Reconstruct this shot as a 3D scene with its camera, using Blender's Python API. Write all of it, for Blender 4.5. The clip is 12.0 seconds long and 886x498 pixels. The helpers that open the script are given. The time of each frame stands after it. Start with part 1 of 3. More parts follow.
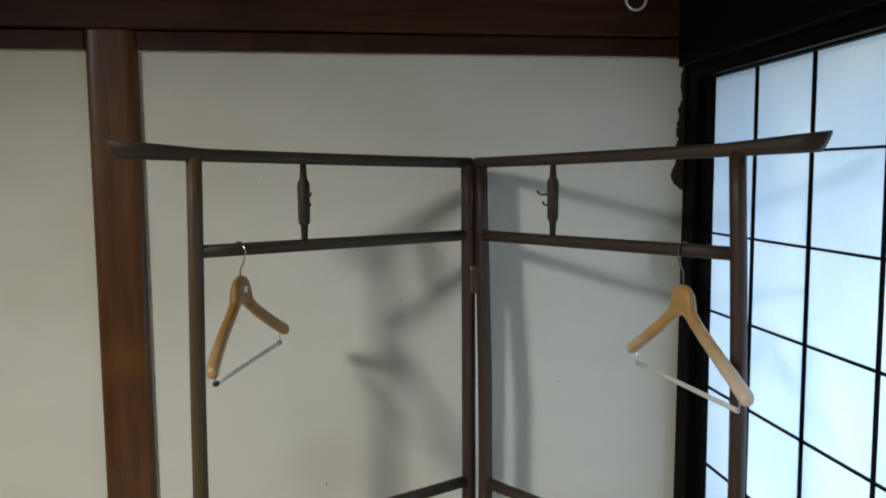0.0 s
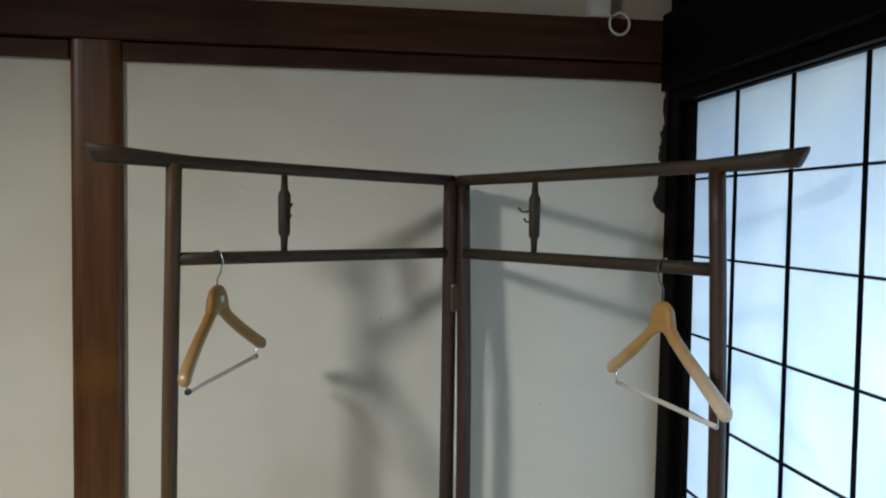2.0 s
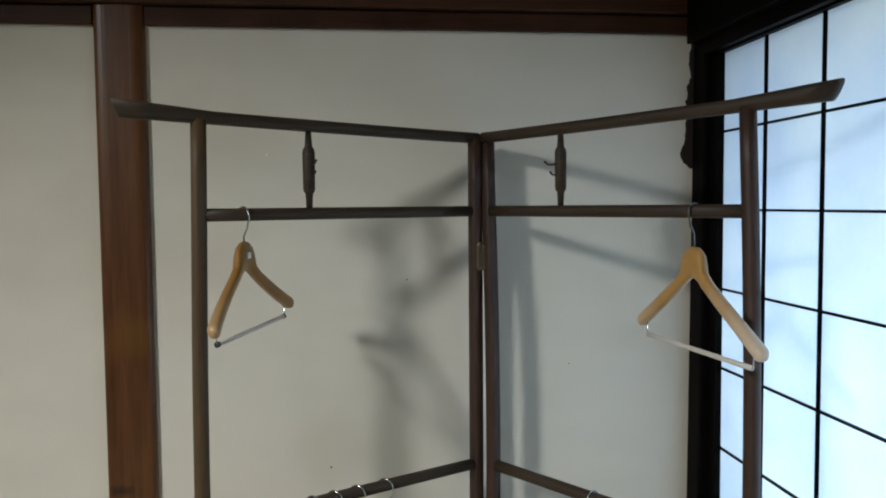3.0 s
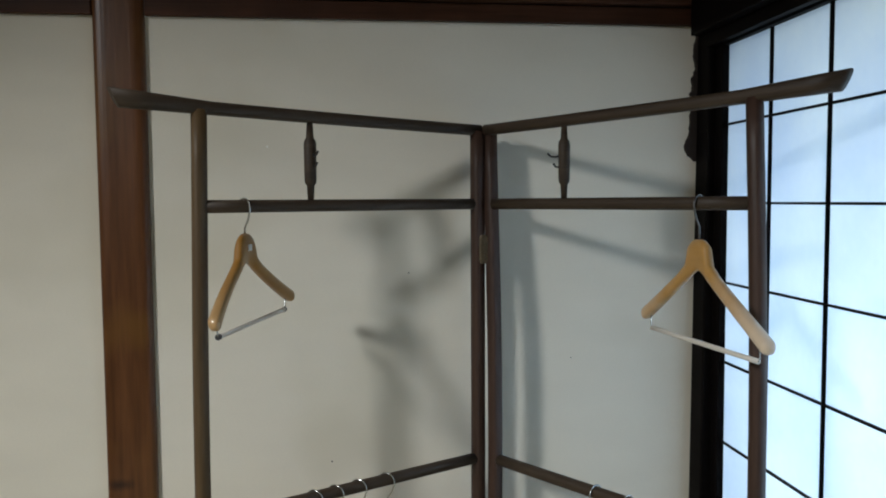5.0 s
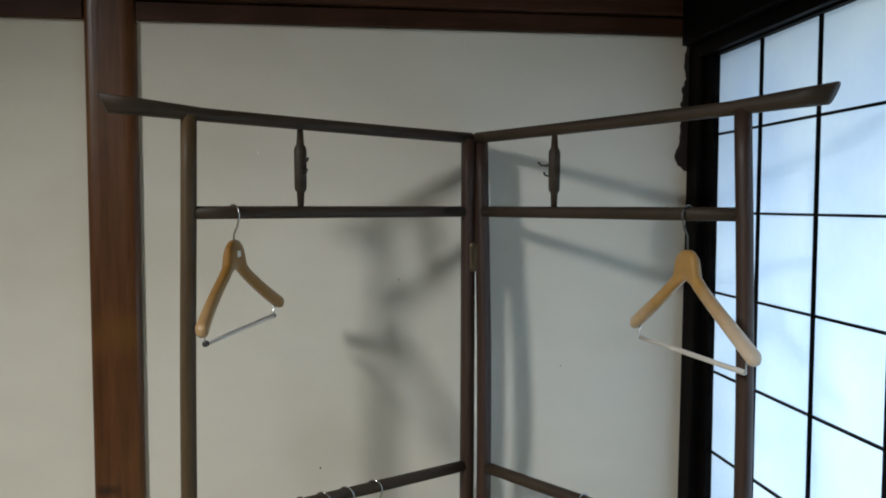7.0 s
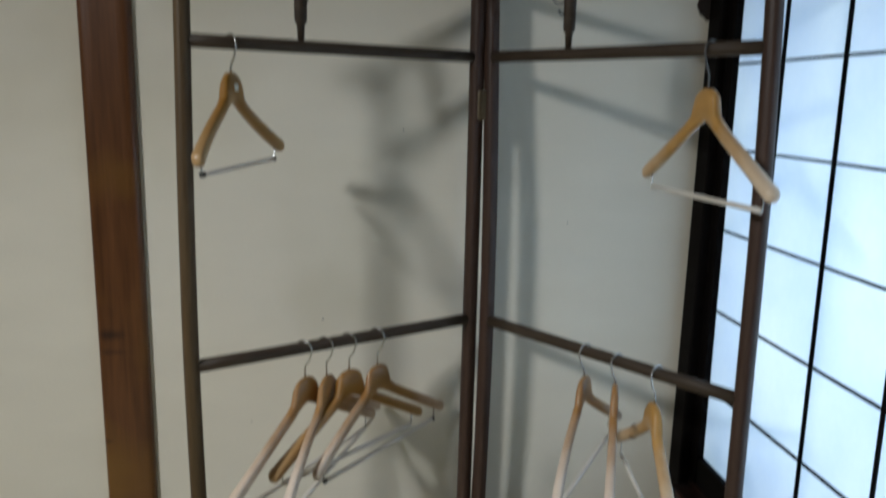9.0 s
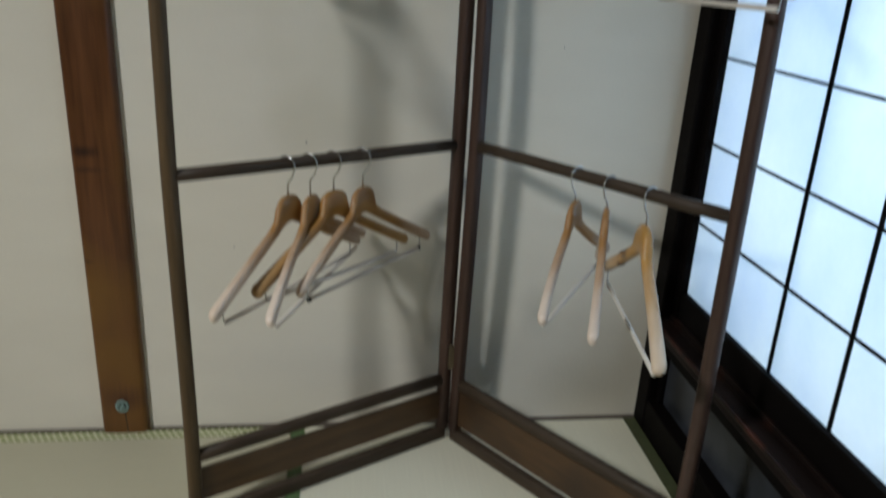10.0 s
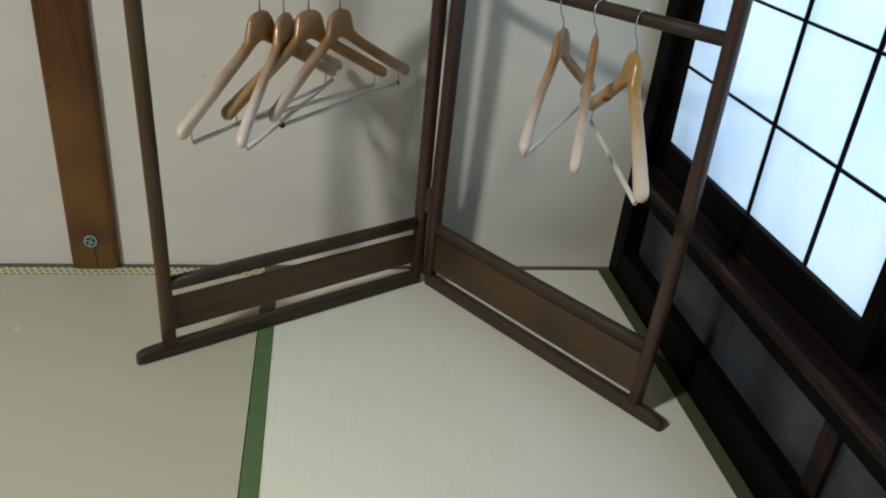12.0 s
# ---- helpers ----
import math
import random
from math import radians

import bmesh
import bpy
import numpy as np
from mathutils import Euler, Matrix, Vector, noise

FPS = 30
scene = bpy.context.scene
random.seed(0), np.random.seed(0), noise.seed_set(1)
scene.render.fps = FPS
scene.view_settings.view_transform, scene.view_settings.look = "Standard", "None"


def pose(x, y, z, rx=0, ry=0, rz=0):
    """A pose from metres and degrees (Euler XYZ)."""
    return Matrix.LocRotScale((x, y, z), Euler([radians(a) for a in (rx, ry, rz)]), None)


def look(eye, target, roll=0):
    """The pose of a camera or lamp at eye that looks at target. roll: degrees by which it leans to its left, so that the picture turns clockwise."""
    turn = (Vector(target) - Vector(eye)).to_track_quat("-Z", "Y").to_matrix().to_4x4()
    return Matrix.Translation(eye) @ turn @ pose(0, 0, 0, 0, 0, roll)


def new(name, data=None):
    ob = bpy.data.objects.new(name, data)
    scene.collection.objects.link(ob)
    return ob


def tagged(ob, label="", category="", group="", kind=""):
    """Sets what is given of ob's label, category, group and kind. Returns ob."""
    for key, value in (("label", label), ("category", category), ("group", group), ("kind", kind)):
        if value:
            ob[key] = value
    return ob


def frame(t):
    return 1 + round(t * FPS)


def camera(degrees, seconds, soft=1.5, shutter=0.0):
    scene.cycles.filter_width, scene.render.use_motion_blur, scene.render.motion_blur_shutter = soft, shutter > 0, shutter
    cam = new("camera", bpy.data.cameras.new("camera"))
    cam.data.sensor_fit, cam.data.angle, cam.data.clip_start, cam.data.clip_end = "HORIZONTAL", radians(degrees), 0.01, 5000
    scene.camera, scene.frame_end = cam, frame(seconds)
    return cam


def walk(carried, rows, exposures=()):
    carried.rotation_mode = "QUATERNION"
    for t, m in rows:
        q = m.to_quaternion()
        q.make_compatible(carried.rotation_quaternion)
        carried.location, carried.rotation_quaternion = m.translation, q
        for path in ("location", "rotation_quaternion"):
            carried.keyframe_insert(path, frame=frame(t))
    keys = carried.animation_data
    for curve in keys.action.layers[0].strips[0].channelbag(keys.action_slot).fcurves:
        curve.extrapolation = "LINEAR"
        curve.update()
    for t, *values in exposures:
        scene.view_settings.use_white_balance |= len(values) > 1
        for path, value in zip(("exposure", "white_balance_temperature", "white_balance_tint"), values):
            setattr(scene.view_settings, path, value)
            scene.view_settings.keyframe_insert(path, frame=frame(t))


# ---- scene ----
cam = camera(59.4, 12.0, soft=1.9, shutter=0.8)
PATH = [
    (0, (0.022, 0.053, 1.537), (0.268, 2.028, 1.349), -0.4),
    (0.5, (0.022, 0.046, 1.539), (0.255, 2.024, 1.364), -0.5),
    (1, (0.028, 0.042, 1.537), (0.262, 2.019, 1.35), -0.5),
    (1.5, (0.035, 0.043, 1.521), (0.253, 2.022, 1.33), -0.5),
    (2, (0.036, 0.056, 1.488), (0.316, 2.034, 1.397), 0.8),
    (2.5, (0.03, 0.061, 1.437), (0.248, 2.046, 1.343), -0.6),
    (3, (0.03, 0.065, 1.411), (0.252, 2.049, 1.297), -0.5),
    (5, (0.023, 0.079, 1.403), (0.249, 2.062, 1.279), -0.4),
    (5.5, (0.023, 0.082, 1.404), (0.258, 2.064, 1.286), -0.3),
    (6, (0.026, 0.082, 1.405), (0.27, 2.063, 1.287), -0.1),
    (6.5, (0.024, 0.077, 1.408), (0.272, 2.058, 1.296), -0.2),
    (6.7, (0.032, 0.077, 1.411), (0.274, 2.058, 1.299), -0.1),
    (8.3, (0.038, 0.098, 1.373), (0.293, 2.069, 1.157), 1.2),
    (8.5, (0.033, 0.105, 1.353), (0.288, 2.072, 1.098), 1.4),
    (9, (0.04, 0.116, 1.302), (0.264, 2.067, 0.922), 1.2),
    (9.5, (0.032, 0.138, 1.251), (0.288, 2.043, 0.696), 1.4),
    (10, (0.039, 0.144, 1.181), (0.303, 2.002, 0.488), 3.0),
    (10.5, (0.041, 0.141, 1.126), (0.324, 1.949, 0.32), 4.1),
    (11, (0.045, 0.14, 1.088), (0.349, 1.908, 0.204), 4.6),
    (11.5, (0.043, 0.137, 1.065), (0.35, 1.875, 0.124), 4.8),
    (12, (0.044, 0.138, 1.058), (0.368, 1.868, 0.108), 5.6),
]
walk(cam, [(t, look(eye, target, roll)) for t, eye, target, roll in PATH],
     exposures=((0.0, 0.0), (6.7, 0.0), (8.5, -0.06), (9.5, -0.18), (10.2, -0.18), (11.0, -0.08), (12.0, -0.05)))

# ---------------------------------------------------------------- light
world = bpy.data.worlds.new("sky")
scene.world = world
world.use_nodes = True
wn = world.node_tree.nodes
sky = wn.new("ShaderNodeTexSky")
sky.sky_type, sky.sun_disc = "NISHITA", False
sky.sun_elevation, sky.sun_rotation = radians(35), radians(200)
world.node_tree.links.new(sky.outputs["Color"], wn["Background"].inputs["Color"])
wn["Background"].inputs["Strength"].default_value = 0.20


def area_lamp(name, eye, target, size, size_y, watts, colour, shape="RECTANGLE"):
    data = bpy.data.lights.new(name, "AREA")
    data.shape, data.size, data.size_y, data.energy, data.color = shape, size, size_y, watts, colour
    ob = new(name, data)
    ob.matrix_world = look(eye, target)
    return ob


# the sky's light on the outer side of the paper screens
area_lamp("daylight", (1.42, 1.12, 0.97), (0.9, 1.12, 0.97), 1.6, 1.05, 32.5, (0.70, 0.86, 0.985))
# the shaded ceiling lamp of the room, turned towards the corner with the rack
area_lamp("ceiling_lamp", (-1.86, -0.05, 2.48), (0.45, 1.08, -0.72), 0.34, 0.34, 31, (0.885, 0.93, 0.95), "DISK").data.spread = radians(95)


# ---------------------------------------------------------------- materials
def material(name, colour, rough=0.6, metal=0.0, vary=0.12, scale=(8, 8, 8), fine=90, bump=0.15, spots=None, knots=(), coat=0.0, bump_size=0.002, spec=0.5):
    """A surface with coarse and fine variation of its colour, uneven gloss and fine relief."""
    m = bpy.data.materials.new(name)
    m.use_nodes = True
    n, l = m.node_tree.nodes, m.node_tree.links
    b = n["Principled BSDF"]
    tc, mp = n.new("ShaderNodeTexCoord"), n.new("ShaderNodeMapping")
    mp.inputs["Scale"].default_value = scale
    l.new(tc.outputs["Object"], mp.inputs["Vector"])
    big, small = n.new("ShaderNodeTexNoise"), n.new("ShaderNodeTexNoise")
    big.inputs["Scale"].default_value, big.inputs["Detail"].default_value = 1.0, 5
    small.inputs["Scale"].default_value, small.inputs["Detail"].default_value = fine / 8, 4
    l.new(mp.outputs["Vector"], big.inputs["Vector"])
    l.new(mp.outputs["Vector"], small.inputs["Vector"])
    mix = n.new("ShaderNodeMix")
    mix.data_type = "FLOAT"
    mix.inputs[0].default_value = 0.4
    l.new(big.outputs["Fac"], mix.inputs[2])
    l.new(small.outputs["Fac"], mix.inputs[3])
    ramp = n.new("ShaderNodeValToRGB")
    ramp.color_ramp.elements[0].position, ramp.color_ramp.elements[1].position = 0.3, 0.7
    ramp.color_ramp.elements[0].color = (*[c * (1 - vary) for c in colour], 1)
    ramp.color_ramp.elements[1].color = (*[min(1, c * (1 + vary)) for c in colour], 1)
    l.new(mix.outputs[0], ramp.inputs["Fac"])
    out = ramp.outputs["Color"]
    if spots:
        tint, size, low, high = spots
        sp = n.new("ShaderNodeTexNoise")
        sp.inputs["Scale"].default_value, sp.inputs["Detail"].default_value = size, 3
        l.new(tc.outputs["Object"], sp.inputs["Vector"])
        rng = n.new("ShaderNodeMapRange")
        rng.inputs["From Min"].default_value, rng.inputs["From Max"].default_value = low, high
        l.new(sp.outputs["Fac"], rng.inputs["Value"])
        mx = n.new("ShaderNodeMix")
        mx.data_type = "RGBA"
        mx.inputs[7].default_value = (*tint, 1)
        l.new(rng.outputs["Result"], mx.inputs[0])
        l.new(out, mx.inputs[6])
        out = mx.outputs[2]
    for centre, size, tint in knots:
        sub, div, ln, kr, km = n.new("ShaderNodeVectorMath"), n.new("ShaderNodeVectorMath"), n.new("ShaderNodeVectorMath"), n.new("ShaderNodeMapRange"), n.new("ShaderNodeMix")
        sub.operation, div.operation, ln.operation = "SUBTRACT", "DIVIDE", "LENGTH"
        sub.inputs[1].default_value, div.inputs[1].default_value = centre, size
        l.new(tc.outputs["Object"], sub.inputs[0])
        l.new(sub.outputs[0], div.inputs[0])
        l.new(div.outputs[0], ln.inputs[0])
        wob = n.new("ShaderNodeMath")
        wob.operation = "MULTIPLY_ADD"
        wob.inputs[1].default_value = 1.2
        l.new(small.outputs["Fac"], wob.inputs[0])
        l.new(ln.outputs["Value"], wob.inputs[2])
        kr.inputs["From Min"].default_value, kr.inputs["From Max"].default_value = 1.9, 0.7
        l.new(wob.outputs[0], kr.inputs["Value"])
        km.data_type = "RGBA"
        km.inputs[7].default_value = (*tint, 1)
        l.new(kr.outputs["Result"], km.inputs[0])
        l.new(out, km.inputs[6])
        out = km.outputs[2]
    l.new(out, b.inputs["Base Color"])
    rr = n.new("ShaderNodeMapRange")
    rr.inputs["To Min"].default_value, rr.inputs["To Max"].default_value = max(0.05, rough - 0.1), min(1, rough + 0.1)
    l.new(big.outputs["Fac"], rr.inputs["Value"])
    l.new(rr.outputs["Result"], b.inputs["Roughness"])
    b.inputs["Metallic"].default_value = metal
    b.inputs["Specular IOR Level"].default_value = spec
    b.inputs["Coat Weight"].default_value = coat
    b.inputs["Coat Roughness"].default_value = 0.09
    if bump:
        bp = n.new("ShaderNodeBump")
        bp.inputs["Strength"].default_value, bp.inputs["Distance"].default_value = bump, bump_size
        l.new(small.outputs["Fac"], bp.inputs["Height"])
        l.new(bp.outputs["Normal"], b.inputs["Normal"])
    return m


def arm_sheen_wood(name, amber, paled):
    """Varnished hanger wood, amber at the head, with a pale sheen painted along the arms, strongest on the near one."""
    m = material(name, amber, 0.4, vary=0.12, scale=(5, 30, 30), fine=30, bump=0.04, coat=0.4, spec=0.35)
    n, l = m.node_tree.nodes, m.node_tree.links
    b = n["Principled BSDF"]
    out = b.inputs["Base Color"].links[0].from_socket
    tc, sep, ab, ns, ad = n.new("ShaderNodeTexCoord"), n.new("ShaderNodeSeparateXYZ"), n.new("ShaderNodeMath"), n.new("ShaderNodeTexNoise"), n.new("ShaderNodeMath")
    l.new(tc.outputs["Object"], sep.inputs[0])
    # painted sheen: the near arm pales sooner than the far one
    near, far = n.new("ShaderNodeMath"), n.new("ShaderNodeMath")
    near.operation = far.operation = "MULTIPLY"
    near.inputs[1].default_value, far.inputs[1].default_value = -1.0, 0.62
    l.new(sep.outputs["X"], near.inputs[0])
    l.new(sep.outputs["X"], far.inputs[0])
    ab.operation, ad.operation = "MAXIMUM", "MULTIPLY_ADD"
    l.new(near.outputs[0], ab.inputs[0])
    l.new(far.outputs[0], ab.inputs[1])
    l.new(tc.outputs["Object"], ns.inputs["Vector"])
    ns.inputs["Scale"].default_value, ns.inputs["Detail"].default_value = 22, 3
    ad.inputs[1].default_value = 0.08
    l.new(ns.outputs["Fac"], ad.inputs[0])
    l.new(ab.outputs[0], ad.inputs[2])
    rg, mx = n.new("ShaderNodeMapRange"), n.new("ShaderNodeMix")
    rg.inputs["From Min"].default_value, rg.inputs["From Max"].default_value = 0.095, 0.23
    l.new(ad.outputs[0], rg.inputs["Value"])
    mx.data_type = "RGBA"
    mx.inputs[7].default_value = (*paled, 1)
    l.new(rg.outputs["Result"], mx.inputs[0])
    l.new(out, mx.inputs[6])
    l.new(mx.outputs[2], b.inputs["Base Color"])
    b.inputs["Coat Roughness"].default_value = 0.05
    return m


def paper_material():
    """Handmade screen paper: light shines through it, fibres and soft cloudy patches."""
    m = bpy.data.materials.new("screen_paper")
    m.use_nodes = True
    n, l = m.node_tree.nodes, m.node_tree.links
    n.remove(n["Principled BSDF"])
    tc, noise_a, noise_b = n.new("ShaderNodeTexCoord"), n.new("ShaderNodeTexNoise"), n.new("ShaderNodeTexNoise")
    noise_a.inputs["Scale"].default_value, noise_a.inputs["Detail"].default_value = 3.2, 3
    noise_b.inputs["Scale"].default_value, noise_b.inputs["Detail"].default_value = 60, 4
    l.new(tc.outputs["Object"], noise_a.inputs["Vector"])
    l.new(tc.outputs["Object"], noise_b.inputs["Vector"])
    mix = n.new("ShaderNodeMix")
    mix.data_type = "FLOAT"
    mix.inputs[0].default_value = 0.12
    l.new(noise_a.outputs["Fac"], mix.inputs[2])
    l.new(noise_b.outputs["Fac"], mix.inputs[3])
    ramp = n.new("ShaderNodeValToRGB")
    ramp.color_ramp.elements[0].position, ramp.color_ramp.elements[1].position = 0.32, 0.68
    ramp.color_ramp.elements[0].color = (0.66, 0.735, 0.83, 1)
    ramp.color_ramp.elements[1].color = (0.81, 0.855, 0.875, 1)
    l.new(mix.outputs[0], ramp.inputs["Fac"])
    tr, df, sh = n.new("ShaderNodeBsdfTranslucent"), n.new("ShaderNodeBsdfDiffuse"), n.new("ShaderNodeMixShader")
    sh.inputs["Fac"].default_value = 0.4
    l.new(ramp.outputs["Color"], tr.inputs["Color"])
    l.new(ramp.outputs["Color"], df.inputs["Color"])
    l.new(tr.outputs["BSDF"], sh.inputs[1])
    l.new(df.outputs["BSDF"], sh.inputs[2])
    l.new(sh.outputs["Shader"], n["Material Output"].inputs["Surface"])
    return m


def frosted_material():
    """Old obscured glass of the low windows: dim, cloudy, a little glossy."""
    m = bpy.data.materials.new("obscured_glass")
    m.use_nodes = True
    n, l = m.node_tree.nodes, m.node_tree.links
    b = n["Principled BSDF"]
    tc, ns, ramp = n.new("ShaderNodeTexCoord"), n.new("ShaderNodeTexNoise"), n.new("ShaderNodeValToRGB")
    ns.inputs["Scale"].default_value, ns.inputs["Detail"].default_value = 7, 3
    l.new(tc.outputs["Object"], ns.inputs["Vector"])
    ramp.color_ramp.elements[0].position, ramp.color_ramp.elements[1].position = 0.4, 0.66
    ramp.color_ramp.elements[0].color = (0.022, 0.024, 0.028, 1)
    ramp.color_ramp.elements[1].color = (0.058, 0.064, 0.076, 1)
    l.new(ns.outputs["Fac"], ramp.inputs["Fac"])
    l.new(ramp.outputs["Color"], b.inputs["Base Color"])
    b.inputs["Roughness"].default_value = 0.32
    tr, sh = n.new("ShaderNodeBsdfTranslucent"), n.new("ShaderNodeMixShader")
    l.new(ramp.outputs["Color"], tr.inputs["Color"])
    sh.inputs["Fac"].default_value = 0.25
    l.new(b.outputs["BSDF"], sh.inputs[1])
    l.new(tr.outputs["BSDF"], sh.inputs[2])
    l.new(sh.outputs["Shader"], n["Material Output"].inputs["Surface"])
    return m


def tatami_material(name, colour, along):
    """Rush matting: fine rushes across the mat, seams of the weave along it."""
    m = bpy.data.materials.new(name)
    m.use_nodes = True
    n, l = m.node_tree.nodes, m.node_tree.links
    b = n["Principled BSDF"]
    tc = n.new("ShaderNodeTexCoord")

    def wave(direction, scale, distortion):
        w = n.new("ShaderNodeTexWave")
        w.bands_direction = direction
        w.inputs["Scale"].default_value, w.inputs["Distortion"].default_value = scale, distortion
        w.inputs["Detail"].default_value, w.inputs["Detail Scale"].default_value = 2, 3
        l.new(tc.outputs["Object"], w.inputs["Vector"])
        return w
    rush = wave(along, 110, 1.5)
    seam = wave("X" if along == "Y" else "Y", 20, 0.6)
    mp, ns, st = n.new("ShaderNodeMapping"), n.new("ShaderNodeTexNoise"), n.new("ShaderNodeTexNoise")
    mp.inputs["Scale"].default_value = (6, 160, 1) if along == "Y" else (160, 6, 1)
    l.new(tc.outputs["Object"], mp.inputs["Vector"])
    l.new(mp.outputs["Vector"], ns.inputs["Vector"])
    ns.inputs["Scale"].default_value, ns.inputs["Detail"].default_value = 1.0, 3
    st.inputs["Scale"].default_value, st.inputs["Detail"].default_value = 2.6, 5
    l.new(tc.outputs["Object"], st.inputs["Vector"])
    add = n.new("ShaderNodeMath")
    add.operation = "MULTIPLY_ADD"
    add.inputs[1].default_value = 0.5
    l.new(ns.outputs["Fac"], add.inputs[0])
    half = n.new("ShaderNodeMath")
    half.operation = "MULTIPLY"
    half.inputs[1].default_value = 0.5
    l.new(st.outputs["Fac"], half.inputs[0])
    l.new(half.outputs[0], add.inputs[2])
    ramp = n.new("ShaderNodeValToRGB")
    ramp.color_ramp.elements[0].position, ramp.color_ramp.elements[1].position = 0.36, 0.64
    ramp.color_ramp.elements[0].color = (*[c * 0.965 for c in colour], 1)
    ramp.color_ramp.elements[1].color = (*[c * 1.03 for c in colour], 1)
    l.new(add.outputs[0], ramp.inputs["Fac"])
    l.new(ramp.outputs["Color"], b.inputs["Base Color"])
    b.inputs["Roughness"].default_value = 0.55
    total = n.new("ShaderNodeMath")
    total.operation = "MULTIPLY_ADD"
    total.inputs[1].default_value = 0.6
    l.new(seam.outputs["Fac"], total.inputs[0])
    l.new(rush.outputs["Fac"], total.inputs[2])
    bp = n.new("ShaderNodeBump")
    bp.inputs["Strength"].default_value, bp.inputs["Distance"].default_value = 0.09, 0.001
    l.new(total.outputs[0], bp.inputs["Height"])
    l.new(bp.outputs["Normal"], b.inputs["Normal"])
    return m


def brocade_material():
    """Mat edging with a small woven tortoiseshell figure: straw-coloured outlines round green six-sided cells."""
    m = bpy.data.materials.new("figured_edging")
    m.use_nodes = True
    n, l = m.node_tree.nodes, m.node_tree.links
    b = n["Principled BSDF"]
    tc, ramp = n.new("ShaderNodeTexCoord"), n.new("ShaderNodeValToRGB")
    k, total = 4 * math.pi / (math.sqrt(3) * 0.0165), None
    for angle in (90, 210, 330):
        dot, cos = n.new("ShaderNodeVectorMath"), n.new("ShaderNodeMath")
        dot.operation, cos.operation = "DOT_PRODUCT", "COSINE"
        dot.inputs[1].default_value = (k * math.cos(radians(angle)), k * math.sin(radians(angle)), 0)
        l.new(tc.outputs["Object"], dot.inputs[0])
        l.new(dot.outputs["Value"], cos.inputs[0])
        if total is None:
            total = cos.outputs[0]
        else:
            add = n.new("ShaderNodeMath")
            l.new(total, add.inputs[0])
            l.new(cos.outputs[0], add.inputs[1])
            total = add.outputs[0]
    rng = n.new("ShaderNodeMapRange")
    rng.inputs["From Min"].default_value, rng.inputs["From Max"].default_value = -1.5, 3.0
    l.new(total, rng.inputs["Value"])
    ramp.color_ramp.elements[0].position, ramp.color_ramp.elements[1].position = 0.14, 0.27
    ramp.color_ramp.elements[0].color = (0.58, 0.56, 0.39, 1)
    ramp.color_ramp.elements[1].color = (0.21, 0.24, 0.09, 1)
    l.new(rng.outputs["Result"], ramp.inputs["Fac"])
    l.new(ramp.outputs["Color"], b.inputs["Base Color"])
    b.inputs["Roughness"].default_value = 0.7
    return m


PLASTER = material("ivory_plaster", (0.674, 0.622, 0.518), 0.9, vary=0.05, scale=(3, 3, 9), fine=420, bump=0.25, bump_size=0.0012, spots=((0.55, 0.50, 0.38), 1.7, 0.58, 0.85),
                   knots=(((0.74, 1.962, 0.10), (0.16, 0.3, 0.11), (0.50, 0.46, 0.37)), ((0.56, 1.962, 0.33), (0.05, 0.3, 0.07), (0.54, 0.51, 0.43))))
PILLAR = material("red_brown_pillar_wood", (0.094, 0.035, 0.0115), 0.36, vary=0.42, scale=(38, 38, 2.2), fine=30, bump=0.12, spots=((0.145, 0.066, 0.014), 3.0, 0.44, 0.64),
                  knots=(((-0.532, 1.944, 0.742), (0.034, 0.05, 0.013), (0.022, 0.009, 0.006)), ((-0.530, 1.944, 0.70), (0.04, 0.05, 0.006), (0.05, 0.02, 0.010)),
                         ((-0.552, 1.944, 0.476), (0.013, 0.05, 0.004), (0.03, 0.012, 0.006)), ((-0.50, 1.944, 0.10), (0.05, 0.05, 0.035), (0.07, 0.026, 0.010))), coat=0.06, spec=0.35)
BEAM = material("brown_beam_wood", (0.056, 0.0235, 0.013), 0.5, vary=0.45, scale=(1.6, 30, 34), fine=30, bump=0.1, spec=0.14, spots=((0.020, 0.009, 0.006), 3.2, 0.50, 0.72))
DARK = material("dark_stained_frame_wood", (0.0032, 0.0024, 0.0022), 0.55, vary=0.45, scale=(30, 1.6, 30), fine=30, bump=0.12, spec=0.05)
SILLWOOD = material("worn_sill_wood", (0.010, 0.0065, 0.0055), 0.5, vary=0.5, scale=(26, 1.4, 26), fine=26, bump=0.12, spots=((0.030, 0.011, 0.007), 9.0, 0.56, 0.78), spec=0.12)
WORNEDGE = material("rubbed_red_brown_edge", (0.046, 0.0155, 0.010), 0.5, vary=0.6, scale=(30, 5, 30), fine=40, bump=0.12, spots=((0.012, 0.007, 0.006), 11.0, 0.42, 0.58), spec=0.2)
RACKWOOD_UP = material("walnut_rack_wood_upright", (0.072, 0.043, 0.0175), 0.55, vary=0.4, scale=(40, 40, 2.5), fine=36, bump=0.1, spec=0.35)
RACKWOOD_RED = material("reddish_rack_wood_upright", (0.047, 0.0245, 0.0165), 0.5, vary=0.4, scale=(40, 40, 2.5), fine=36, bump=0.1, spec=0.35)
RACKWOOD = material("walnut_rack_wood", (0.041, 0.0275, 0.0172), 0.55, vary=0.4, scale=(4, 4, 60), fine=36, bump=0.1, spec=0.25)
